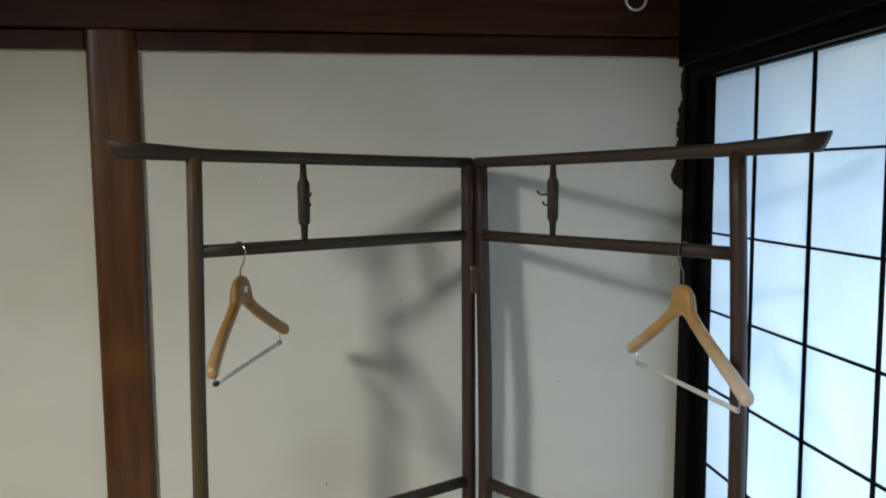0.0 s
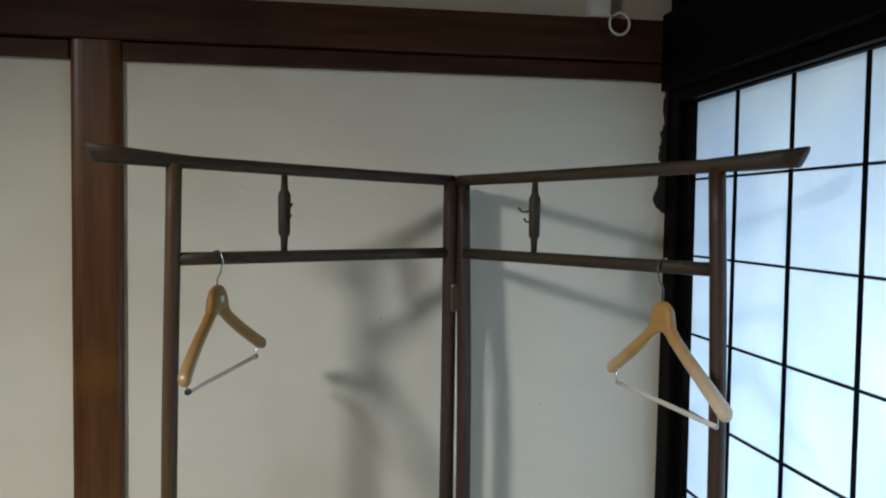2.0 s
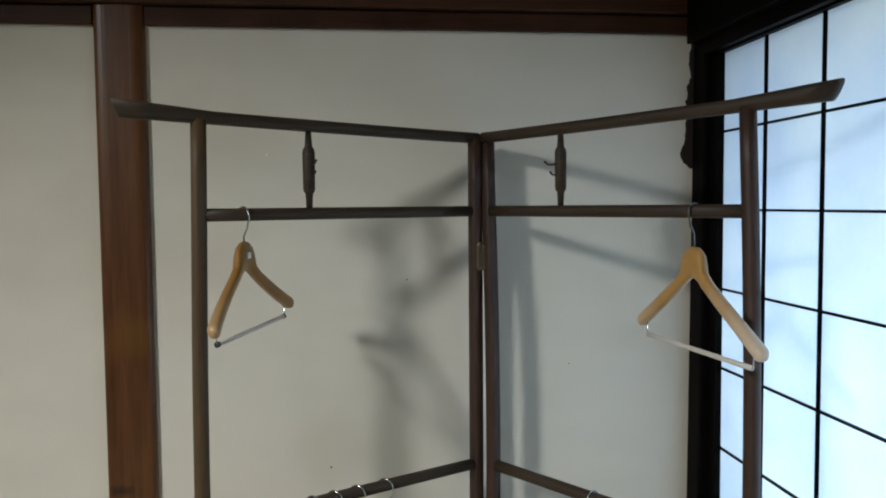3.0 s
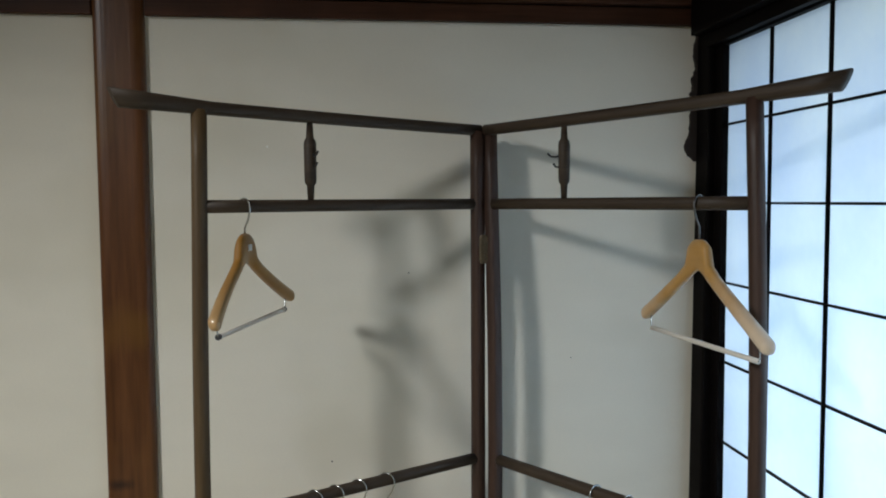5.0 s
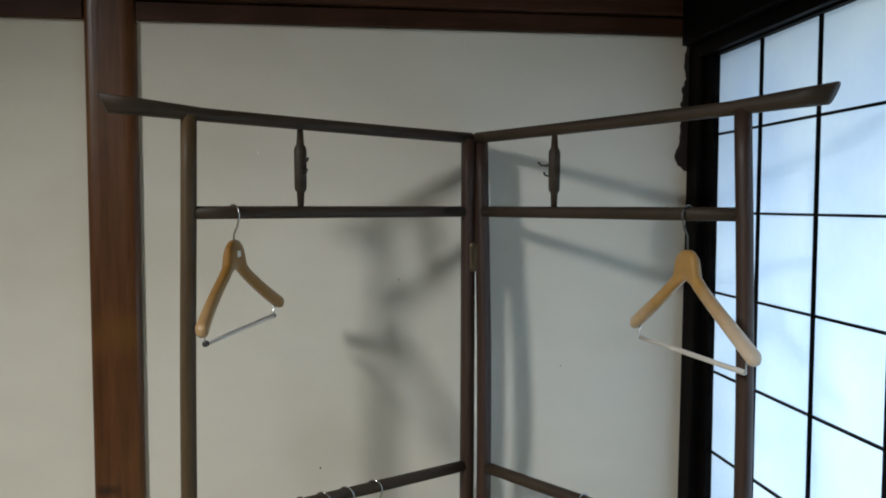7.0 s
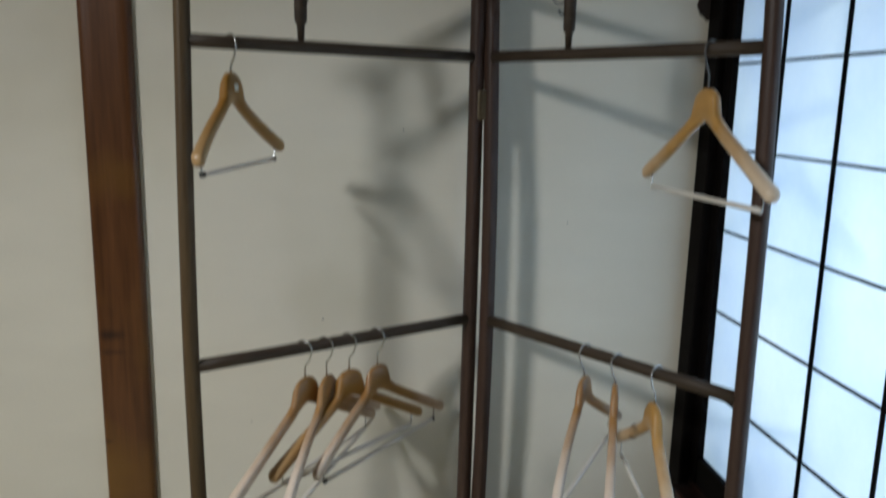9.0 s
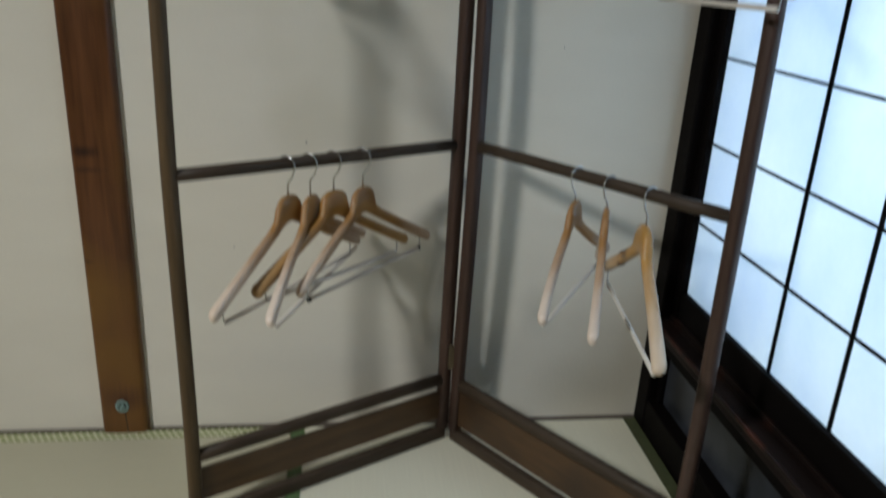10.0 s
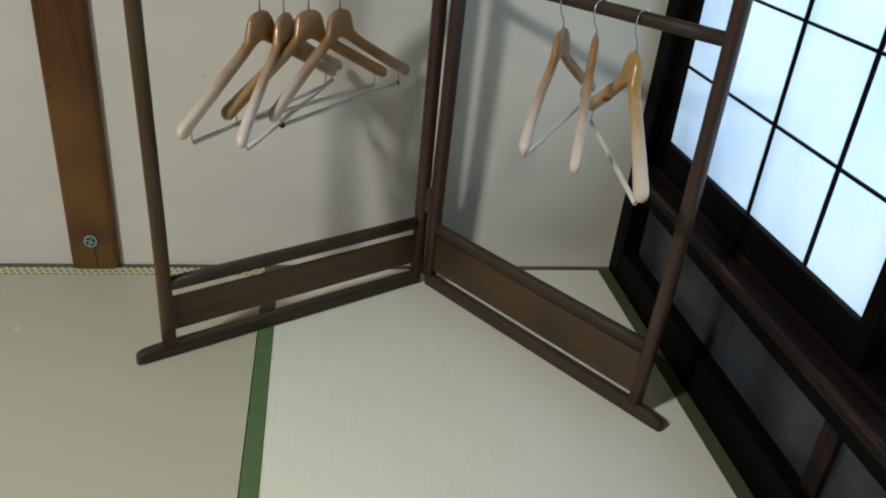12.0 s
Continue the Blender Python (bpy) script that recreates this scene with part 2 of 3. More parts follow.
RACKPANEL = material("brown_rack_board", (0.066, 0.034, 0.0135), 0.42, vary=0.4, spots=((0.036, 0.020, 0.010), 5.0, 0.44, 0.66), scale=(3, 3, 55), fine=36, bump=0.08, coat=0.04, spec=0.35)
# second colour is the light's pale sheen on the arms, put into the wood
HANGWOOD = arm_sheen_wood("varnished_beech", (0.275, 0.130, 0.033), (0.60, 0.47, 0.36))
HANGDARK = arm_sheen_wood("varnished_amber_wood", (0.265, 0.122, 0.022), (0.38, 0.23, 0.10))
HANGPALE = arm_sheen_wood("pale_varnished_wood", (0.31, 0.152, 0.046), (0.66, 0.54, 0.44))
HANGLIGHT = arm_sheen_wood("light_beech", (0.42, 0.225, 0.062), (0.62, 0.49, 0.36))
CHROME = material("worn_chrome", (0.50, 0.50, 0.49), 0.22, metal=1.0, vary=0.08, fine=200, bump=0.0)
DULLSTEEL = material("dull_dark_steel", (0.13, 0.125, 0.12), 0.45, metal=0.8, vary=0.2, fine=200, bump=0.05)
IRON = material("dark_iron", (0.03, 0.028, 0.027), 0.5, metal=0.6, vary=0.2, fine=200, bump=0.2)
BRASS = material("tarnished_hinge_metal", (0.10, 0.075, 0.045), 0.45, metal=0.7, vary=0.3, fine=200, bump=0.1)
GREYBAR = material("grey_vinyl_tube", (0.60, 0.54, 0.47), 0.4, vary=0.08, fine=120, bump=0.03)
CREAMBAR = material("cream_vinyl_tube", (0.62, 0.57, 0.50), 0.4, vary=0.08, fine=120, bump=0.03)
BLACKCAP = material("black_end_cap", (0.02, 0.02, 0.02), 0.5, vary=0.1, fine=120, bump=0.03)
BOLT = material("verdigris_bolt_metal", (0.30, 0.46, 0.44), 0.42, metal=0.5, vary=0.3, fine=400, bump=0.15)
WHITEPLASTIC = material("white_plastic", (0.72, 0.70, 0.66), 0.45, vary=0.05, fine=80, bump=0.02)
STICKER = material("white_sticker", (0.78, 0.77, 0.72), 0.6, vary=0.05, fine=200, bump=0.02)
LINT = material("pale_lint", (0.50, 0.47, 0.37), 0.9, vary=0.1, fine=200, bump=0.1)
TAPE = material("brown_tape", (0.16, 0.075, 0.03), 0.5, vary=0.15, fine=200, bump=0.05)
GREEN = material("green_mat_edging", (0.072, 0.125, 0.042), 0.75, vary=0.16, scale=(30, 30, 30), fine=600, bump=0.3)
OLIVE = material("olive_mat_edging", (0.052, 0.060, 0.022), 0.75, vary=0.3, scale=(60, 60, 30), fine=400, bump=0.3)
BROCADE = brocade_material()
STRAW = tatami_material("aged_rush_matting", (0.42, 0.388, 0.278), "Y")
STRAW_ALONG = tatami_material("pale_rush_matting", (0.645, 0.612, 0.475), "X")
TORN = material("torn_brown_edge", (0.017, 0.0105, 0.008), 0.85, vary=0.4, fine=160, bump=0.4)
STRIP = material("grey_brown_floor_strip", (0.10, 0.08, 0.065), 0.6, vary=0.3, scale=(2, 30, 30), fine=30, bump=0.1, spec=0.3)
PAPER = paper_material()
GLASS = frosted_material()
# invented ochre for the unseen walls, so that they bounce warm fill
FILLWALL = material("ochre_fill_plaster", (0.56, 0.42, 0.26), 0.9, vary=0.06, scale=(3, 3, 3), fine=300, bump=0.2)
CEILWOOD = material("ceiling_board_wood", (0.22, 0.14, 0.08), 0.55, vary=0.25, scale=(2, 26, 26), fine=30, bump=0.1)
GRIT = material("outside_ground", (0.22, 0.21, 0.19), 0.9, vary=0.2, fine=60, bump=0.3)


# ---------------------------------------------------------------- mesh helpers
def mesh_object(name, bm, mat, smooth=False):
    bmesh.ops.recalc_face_normals(bm, faces=bm.faces)
    data = bpy.data.meshes.new(name)
    bm.to_mesh(data)
    bm.free()
    data.materials.append(mat)
    if smooth:
        for p in data.polygons:
            p.use_smooth = True
    return new(name, data)


def part(name, bm, mat, parent, label="", smooth=False):
    ob = mesh_object(name, bm, mat, smooth)
    ob.parent = parent
    return tagged(ob, label)


def add_box(bm, lo, hi, bevel=0.0):
    """A box between two corners, its edges rounded by bevel."""
    sub = bmesh.new()
    bmesh.ops.create_cube(sub, size=1)
    for v in sub.verts:
        v.co = Vector([lo[i] + (v.co[i] + 0.5) * (hi[i] - lo[i]) for i in range(3)])
    if bevel:
        bmesh.ops.bevel(sub, geom=sub.edges[:], offset=bevel, segments=2, affect="EDGES", profile=0.6)
    tmp = bpy.data.meshes.new("tmp")
    sub.to_mesh(tmp)
    sub.free()
    bm.from_mesh(tmp)
    bpy.data.meshes.remove(tmp)
    return bm


def box(lo, hi, bevel=0.0):
    return add_box(bmesh.new(), lo, hi, bevel)


def add_rings(bm, rings, closed=True):
    """Skins a row of rings of equal length and closes both ends."""
    made = [[bm.verts.new(p) for p in ring] for ring in rings]
    k = len(made[0])
    for a, b in zip(made, made[1:]):
        for i in range(k):
            bm.faces.new((a[i], a[(i + 1) % k], b[(i + 1) % k], b[i]))
    if closed:
        bm.faces.new(made[0])
        bm.faces.new(made[-1])
    return bm


def oval(centre, u, v, ru, rv, n=14, power=2.0):
    pts = []
    for i in range(n):
        a = 2 * math.pi * i / n
        c, s = math.cos(a), math.sin(a)
        pts.append(centre + u * ru * math.copysign(abs(c) ** (2 / power), c) + v * rv * math.copysign(abs(s) ** (2 / power), s))
    return pts


def add_tube(bm, pts, radius, n=8):
    """A round bar or wire along a row of points; radius is one number or one for each point."""
    pts = [Vector(p) for p in pts]
    radii = radius if isinstance(radius, (list, tuple)) else [radius] * len(pts)
    rings, side = [], None
    for i, p in enumerate(pts):
        t = (pts[min(i + 1, len(pts) - 1)] - pts[max(i - 1, 0)]).normalized()
        if side is None:
            side = t.orthogonal().normalized()
        side = (side - t * side.dot(t)).normalized()
        rings.append(oval(p, side, t.cross(side), radii[i], radii[i], n))
    return add_rings(bm, rings)


def tube(pts, radius, n=8):
    return add_tube(bmesh.new(), pts, radius, n)


def structure(name, bm, mat, label, category="wall"):
    return tagged(mesh_object(name, bm, mat), label, category, kind="structure")


def empty(name, label, category, group="", kind=""):
    ob = new(name)
    ob.empty_display_size = 0.05
    return tagged(ob, label, category, group, kind)


# ---------------------------------------------------------------- plan
WALL_Y = 1.962          # face of the plaster wall behind the rack
EAST_X = 0.868          # face of the corner post and of the low base rail
TOP = 2.56              # ceiling
WEST_X, SOUTH_Y = -3.0, -2.2

# ---------------------------------------------------------------- setting
structure("floor", box((-3.15, -2.35, -0.16), (1.02, 2.1, -0.06)), CEILWOOD, "plain board floor under the rush mats", "floor")
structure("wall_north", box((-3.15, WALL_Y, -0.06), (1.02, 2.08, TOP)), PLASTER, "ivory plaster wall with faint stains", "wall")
# unseen closing walls, their colour picked to warm the room's fill light
structure("wall_west", box((-3.15, -2.35, -0.06), (WEST_X, WALL_Y, TOP)), FILLWALL, "plain unseen side wall, ochre to bounce warm fill", "wall")
structure("wall_south", box((WEST_X, -2.35, -0.06), (1.02, SOUTH_Y, TOP)), FILLWALL, "plain unseen rear wall, ochre to bounce warm fill", "wall")
east = bmesh.new()
add_box(east, (0.93, SOUTH_Y, 1.99), (1.02, WALL_Y, TOP))
# unseen piece south of the screens, added to hold back daylight
add_box(east, (0.93, SOUTH_Y, -0.06), (1.02, 0.198, 1.985))
structure("wall_east", east, PLASTER, "ivory plaster over the paper screens, with an unseen added piece beside them", "wall")
ceil = bmesh.new()
for i in range(14):
    add_box(ceil, (-3.15, -2.35 + i * 0.33, TOP), (1.02, -2.35 + i * 0.33 + 0.327, TOP + 0.03), 0.002)
add_box(ceil, (-3.2, -2.4, TOP + 0.035), (1.1, 2.2, TOP + 0.07))
structure("ceiling", ceil, CEILWOOD, "brown board ceiling with narrow joints", "ceiling")
structure("ground", box((1.03, -40, -0.75), (60, 40, -0.6)), GRIT, "plain ground outside the screens", "ground")


def pillar(name, lo, hi, mat, label):
    return structure(name, box(lo, hi, 0.006), mat, label, "pillar")


structure("pillar_north", add_rings(bmesh.new(), [oval(Vector((-0.5062, 1.972, z)), Vector((1, 0, 0)), Vector((0, 1, 0)), 0.0568, 0.033, 44, 5.5) for z in (-0.02, 0.5, 1.2, 1.8755)]), PILLAR, "reddish brown varnished wooden pillar with dark knots in the plaster wall", "pillar")
corner_post = pillar("pillar_corner", (EAST_X, 1.893, -0.03), (0.99, 1.9615, TOP - 0.002), DARK, "almost black wooden corner post beside the paper screens")
for v in corner_post.data.vertices:
    v.co.x += -0.002 + 0.0085 * v.co.z
structure("beam_north", box((-3.0, 1.926, 1.876), (EAST_X, WALL_Y + 0.01, 1.978), 0.004), BEAM, "brown horizontal wall beam above the pillar", "beam")
for x0, x1, nm in ((-3.0, -0.564, "lintel_strip_west"), (-0.447, EAST_X, "lintel_strip_north")):
    structure(nm, box((x0, 1.946, 1.831), (x1, WALL_Y + 0.01, 1.8725), 0.002), BEAM, "narrow brown wooden strip below the wall beam", "trim")
structure("trim_gap", box((-3.0, 1.955, 1.8727), (EAST_X, WALL_Y + 0.008, 1.8758)), DARK, "dark open joint under the wall beam", "trim")
structure("beam_east", box((0.846, SOUTH_Y, 1.80), (0.945, 1.925, 1.99), 0.004), DARK, "almost black beam above the paper screens", "beam")
lint = bmesh.new()
add_box(lint, (0.872, 0.19, 1.769), (0.888, 1.8925, 1.7995))
add_box(lint, (0.889, 0.19, 1.785), (0.945, 1.8925, 1.7992))
add_box(lint, (0.96, 0.19, 1.769), (1.0, 1.8925, 1.7995))
structure("lintel_east", lint, DARK, "black grooved lintel holding the paper screens", "trim")
for x0, x1, nm in ((-3.0, -0.564, "floor_strip_west"), (-0.447, EAST_X, "floor_strip_north")):
    structure(nm, box((x0, 1.9525, -0.05), (x1, WALL_Y + 0.004, 0.004), 0.001), STRIP, "thin dark wooden strip between wall and mats", "baseboard")

# the low wall under the screens: sill, obscured low windows, base rail
sill = bmesh.new()
add_box(sill, (0.846, 0.19, 0.311), (0.893, 1.8925, 0.338), 0.005)
add_box(sill, (0.8935, 0.19, 0.311), (0.99, 1.8925, 0.352), 0.002)
sill_board = structure("sill", sill, SILLWOOD, "dark reddish sill with a worn front edge below the screens", "sill")
part("worn_edge", box((0.8446, 0.195, 0.3285), (0.8545, 1.888, 0.3392), 0.0035), WORNEDGE, sill_board, "front edge rubbed down to red wood")
structure("base_rail", box((EAST_X, 0.19, -0.05), (0.915, 1.8925, 0.093), 0.004), DARK, "almost black wooden base rail at the mat edge", "rail")
structure("head_rail", box((0.874, 0.19, 0.258), (0.93, 1.8925, 0.3105), 0.002), DARK, "black rail over the low windows", "rail")


def low_window(y0, y1):
    thing = empty("low_window", "dim obscured glass pane in a black wooden frame under the sill", "window", "low windows under the sill", "structure")
    part("pane", box((0.905, y0 + 0.021, 0.0935), (0.909, y1 - 0.021, 0.2575)), GLASS, thing, "cloudy grey obscured glass")
    for a, b in ((y0, y0 + 0.0205), (y1 - 0.0205, y1)):
        part("frame_stile", box((0.893, a, 0.0935), (0.925, b, 0.2575), 0.002), DARK if b > 1.8 else SILLWOOD, thing)
    return thing


for y0, y1 in ((1.0225, 1.892), (0.199, 1.0215)):
    low_window(y0, y1)


# torn dark edge where the plaster meets the corner post
def torn_edge():
    bm = bmesh.new()
    rows = []
    for i in range(70):
        z = 1.497 + 0.333 * i / 69
        k = i / 69
        w = 0.010 + 0.009 * noise.noise((z * 38, 0.3, 0)) + 0.005 * noise.noise((z * 130, 4.0, 0))
        w += 0.020 * math.exp(-((k - 0.12) / 0.10) ** 2) + 0.006 * math.exp(-((k - 0.45) / 0.2) ** 2)
        if k < 0.04:
            w *= 0.4 + 15 * k
        x1 = EAST_X - 0.0025 + 0.0085 * z
        x0 = x1 - max(0.003, w)
        rows.append([bm.verts.new((x0, WALL_Y - 0.001, z)), bm.verts.new((x0 + 0.003, WALL_Y - 0.005, z)),
                     bm.verts.new((x1, WALL_Y - 0.006, z)), bm.verts.new((x1, WALL_Y - 0.001, z))])
    for a, b in zip(rows, rows[1:]):
        for i in range(4):
            bm.faces.new((a[i], a[(i + 1) % 4], b[(i + 1) % 4], b[i]))
    bm.faces.new(rows[0])
    bm.faces.new(rows[-1])
    return structure("trim_torn", bm, TORN, "ragged dark brown torn edge along the corner post", "trim")


torn_edge()


# ---------------------------------------------------------------- paper screens
def shoji(y0, y1, x, bars):
    """A sliding screen from y0 to y1 (near to far), face at x, with upright bars at the given places."""
    thing = empty("paper_screen", "black lattice sliding screen with glowing white paper above the sill", "sliding screen", "sliding paper screens", "structure")
    zb, zt, z0, z1 = 0.353, 1.784, 0.425, 1.767
    for a, b in ((y0, y0 + 0.034), (y1 - 0.034, y1)):
        part("stile", box((x - 0.004, a, zb), (x + 0.026, b, zt), 0.003), DARK, thing)
    part("bottom_rail", box((x - 0.002, y0 + 0.0342, zb), (x + 0.026, y1 - 0.0342, z0), 0.003), DARK, thing)
    part("top_rail", box((x - 0.002, y0 + 0.0342, z1), (x + 0.026, y1 - 0.0342, zt), 0.001), DARK, thing)
    for y in bars:
        part("upright_bar", box((x + 0.0062, y - 0.0028, z0), (x + 0.0135, y + 0.0028, z1), 0.0008), DARK, thing)
    levels = (z0, 0.614, 0.81, 1.008, 1.201, 1.393, 1.580, z1)
    for z in levels[1:-1]:
        part("cross_bar", box((x + 0.0068, y0 + 0.0344, z - 0.0027), (x + 0.0128, y1 - 0.0344, z + 0.0027), 0.0008), DARK, thing)
    edges = [y0 + 0.034, *bars, y1 - 0.034]
    for a, b in zip(edges, edges[1:]):
        for i in range(7):
            za, zc = levels[i], levels[i + 1]
            part("paper_pane", box((x + 0.0136, a, za), (x + 0.0140, b, zc)), PAPER, thing)
    return thing


shoji(1.024, 1.892, 0.900, (1.240, 1.4525, 1.662))
shoji(0.20, 1.055, 0.931, (0.41, 0.625, 0.838))


# ---------------------------------------------------------------- rush mats
def tatami(x0, x1, y0, y1, along, surface, edging, label):
    """A mat with cloth edging on its two long sides; along is its long direction."""
    thing = empty("tatami_mat", label, "tatami mat", "rush mats on the floor")
    e, g = 0.0345, 0.0008
    if along == "X":
        part("matting", box((x0 + g, y0 + g + 0.004, -0.055), (x1 - g, y1 - g - 0.004, 0.0), 0.002), surface, thing)
        strips = (((x0 + g, y0 + g), (x1 - g, y0 + e)), ((x0 + g, y1 - e), (x1 - g, y1 - g)))
    else:
        part("matting", box((x0 + g + 0.004, y0 + g, -0.055), (x1 - g - 0.004, y1 - g, 0.0), 0.002), surface, thing)
        strips = (((x0 + g, y0 + g), (x0 + e, y1 - g)), ((x1 - e, y0 + g), (x1 - g, y1 - g)))
    for i, (a, b) in enumerate(strips):
        mat = edging[i] if isinstance(edging, tuple) else edging
        part("edging", box((*a, -0.05), (*b, 0.0022), 0.001), mat, thing, "woven cloth edging")
    return thing


tatami(-1.99, -0.086, 0.998, 1.950, "X", STRAW, BROCADE, "aged yellowish rush mat with figured green edging along the wall")
tatami(-0.0855, 0.866, 0.05, 1.950, "Y", STRAW_ALONG, (GREEN, OLIVE), "pale rush mat with plain green cloth edging beside the screens")
tatami(-1.99, -0.086, 0.05, 0.997, "X", STRAW, BROCADE, "aged yellowish rush mat with figured green edging")
tatami(-1.038, 0.866, -1.0, 0.049, "X", STRAW, BROCADE, "aged yellowish rush mat with figured green edging")
tatami(-2.99, -1.991, 0.05, 1.950, "Y", STRAW_ALONG, (GREEN, GREEN), "pale rush mat with plain green cloth edging")
tatami(-2.99, 0.866, -2.19, -1.001, "X", STRAW, BROCADE, "aged yellowish rush mat with figured green edging")
tatami(-2.99, -1.039, -1.0, 0.049, "X", STRAW, BROCADE, "aged yellowish rush mat with figured green edging")

# ---------------------------------------------------------------- folding clothes rack
RAIL_HIGH, RAIL_LOW, RAIL_R = 1.395, 0.788, 0.0127
LEAF_WEST = (Vector((-0.266, 1.576, 0)), Vector((0.3063, 1.8854, 0)))
LEAF_EAST = (Vector((0.7113, 1.348, 0)), Vector((0.3393, 1.8725, 0)))
# warp of the posts along their leaf, in millimetres at seven heights
WARP_Z = (0.03, 0.25, 0.45, 0.80, 1.10, 1.39, 1.58)
WARP = {"west": ((0, 0.5, -2, -6.5, -4, 2, 5.5), (0, 1, 3, 5.5, 6, 6, 6)), "east": ((-2, -9, -10.5, -9.5, -8.5, -1, 8), (-1, -3, -9, -15, -13, -4, 2))}

LEAN = {"west": -0.008, "east": 0.030}     # how far the inner posts lean back above the middle


def warp(side, post, z):
    """How far an old, slightly warped post stands off its straight line at a height."""
    row = WARP[side][post]
    return float(np.interp(z, WARP_Z, row)) / 1000


def rack_leaf(rack, outer, inner, side):
    """One leaf of the folding rack, from its outer post to its inner post."""
    d = (inner - outer).normalized()
    length = (inner - outer).length
    back = Vector((-d.y, d.x, 0))
    if back.y < 0:
        back.negate()
    up = Vector((0, 0, 1))

    def at(u, z, w=0.0):
        return outer + d * u + back * w + up * z

    def bar(z, u0, u1, ru, rz, power=2.4, n=14):
        u0, u1 = u0 + warp(side, 0, z), u1 + warp(side, 1, z)
        return add_rings(bmesh.new(), [oval(at(u0 + (u1 - u0) * i / 6, z), back, up, ru, rz, n, power) for i in range(7)])
    # posts, slightly thicker at the foot
    for u, r in ((0.0, 0.0143), (length, 0.0147)):
        top = 1.576 if u == 0.0 else 1.564
        rings = []
        for i in range(17):
            z = 0.030 + (top - 0.030) * i / 16
            off = sum(warp(side, int(u > 0), z + k) for k in (-0.08, -0.04, 0, 0.04, 0.08)) / 5
            lean = Vector((0.17, 0.985, 0)) * (max(0.0, z - 1.05) * LEAN[side] if u > 0 else 0.0)
            rings.append(oval(at(u + off, z) + lean, d, back, r * (1.02 - 0.03 * i / 16), r * (1.02 - 0.03 * i / 16), 16, 2.5 if u == 0 else 3.4))
        part("post", add_rings(bmesh.new(), rings), RACKWOOD_UP if side == "west" and u == 0 else RACKWOOD_RED, rack, smooth=True)
    # top rail with a slanted, upswept outer end
    rings = []
    start = -0.144 if side == "west" else -0.142
    tip_end = -0.153 if side == "west" else -0.1505
    for i in range(15):
        k = i / 14
        u = start + (length + 0.012 - start) * k
        rise = 0.016 * (1 - k) ** 1.25
        flare = 0.0125 + 0.005 * max(0, 1 - k / 0.22)
        lean = tip_end - start if i == 0 else 0.0
        ring = oval(at(u, 1.567 + rise + (flare - 0.0125)), back, up, 0.0135, flare, 14, 2.8)
        if i == 0:
            ring = [p + d * lean * ((p.z - ring[0].z) / flare) for p in ring]
        rings.append(ring)
    part("top_rail", add_rings(bmesh.new(), rings), RACKWOOD, rack, "top rail with an upswept slanted end", smooth=True)
    part("hanging_rail", bar(RAIL_HIGH, 0.008, length - 0.008, RAIL_R, RAIL_R), RACKWOOD, rack, smooth=True)
    part("hanging_rail", bar(RAIL_LOW if d.x > 0 else RAIL_LOW + 0.004, 0.008, length - 0.008, RAIL_R, RAIL_R), RACKWOOD, rack, smooth=True)
    part("lower_rail", bar(0.177 if d.x > 0 else 0.169, 0.008, length - 0.008, 0.0125, 0.0145, 3.0), RACKWOOD, rack, smooth=True)
    board, low, rim = bmesh.new(), *((0.064, 0.143) if d.x > 0 else (0.052, 0.1505))
    add_rings(board, [[at(u, z, w) for z, w in ((low, -0.0045), (rim, -0.0045), (rim, 0.0045), (low, 0.0045))] for u in (0.01, length - 0.01)])
    part("foot_board", board, RACKPANEL, rack, "flat brown board between the lower rails")
    # base beam, running past the outer post as a rounded foot
    rings = []
    tip = 0.0 if d.x > 0 else -0.003
    for u, h, w in ((tip - 0.071, 0.018, 0.006), (tip - 0.067, 0.025, 0.010), (tip - 0.056, 0.029, 0.012), (tip - 0.035, 0.032, 0.0125), (0.0, 0.034, 0.0125), (length * 0.5, 0.034, 0.0125), (length + 0.004, 0.034, 0.0125)):
        rings.append(oval(at(u, 0.0003 + h / 2), back, up, w, h / 2, 16, 5.0))
    part("base_beam", add_rings(bmesh.new(), rings), RACKWOOD, rack, "base beam with a rounded foot", smooth=False)
    # turned strut with coat hooks
    u = 0.2295 if d.x > 0 else length - 0.220
    prof = ((1.402, 0.0062), (1.436, 0.0078), (1.440, 0.0112), (1.447, 0.0122), (1.520, 0.0128), (1.527, 0.0112), (1.532, 0.0078), (1.566, 0.0058))
    strut = part("turned_strut", add_rings(bmesh.new(), [oval(at(u, z), d, back, r, r, 14) for z, r in prof]), RACKWOOD, rack, "turned upright strut between the upper rails", smooth=True)
    way = d if d.x < 0 else (d * 0.25 - back).normalized()
    for z, reach in ((1.498, 0.030), (1.476, 0.014)) if d.x < 0 else ((1.500, 0.012), (1.478, 0.009)):
        pts = [at(u, z, -0.004) + way * 0.006, at(u, z - 0.004, -0.012) + way * (0.4 * reach), at(u, z - 0.003, -0.016) + way * (0.75 * reach), at(u, z + 0.004, -0.018) + way * reach]
        part("coat_hook", tube(pts, [0.0026, 0.0022, 0.002, 0.0026], 7), IRON, strut, "small black iron hook", smooth=True)
    return at


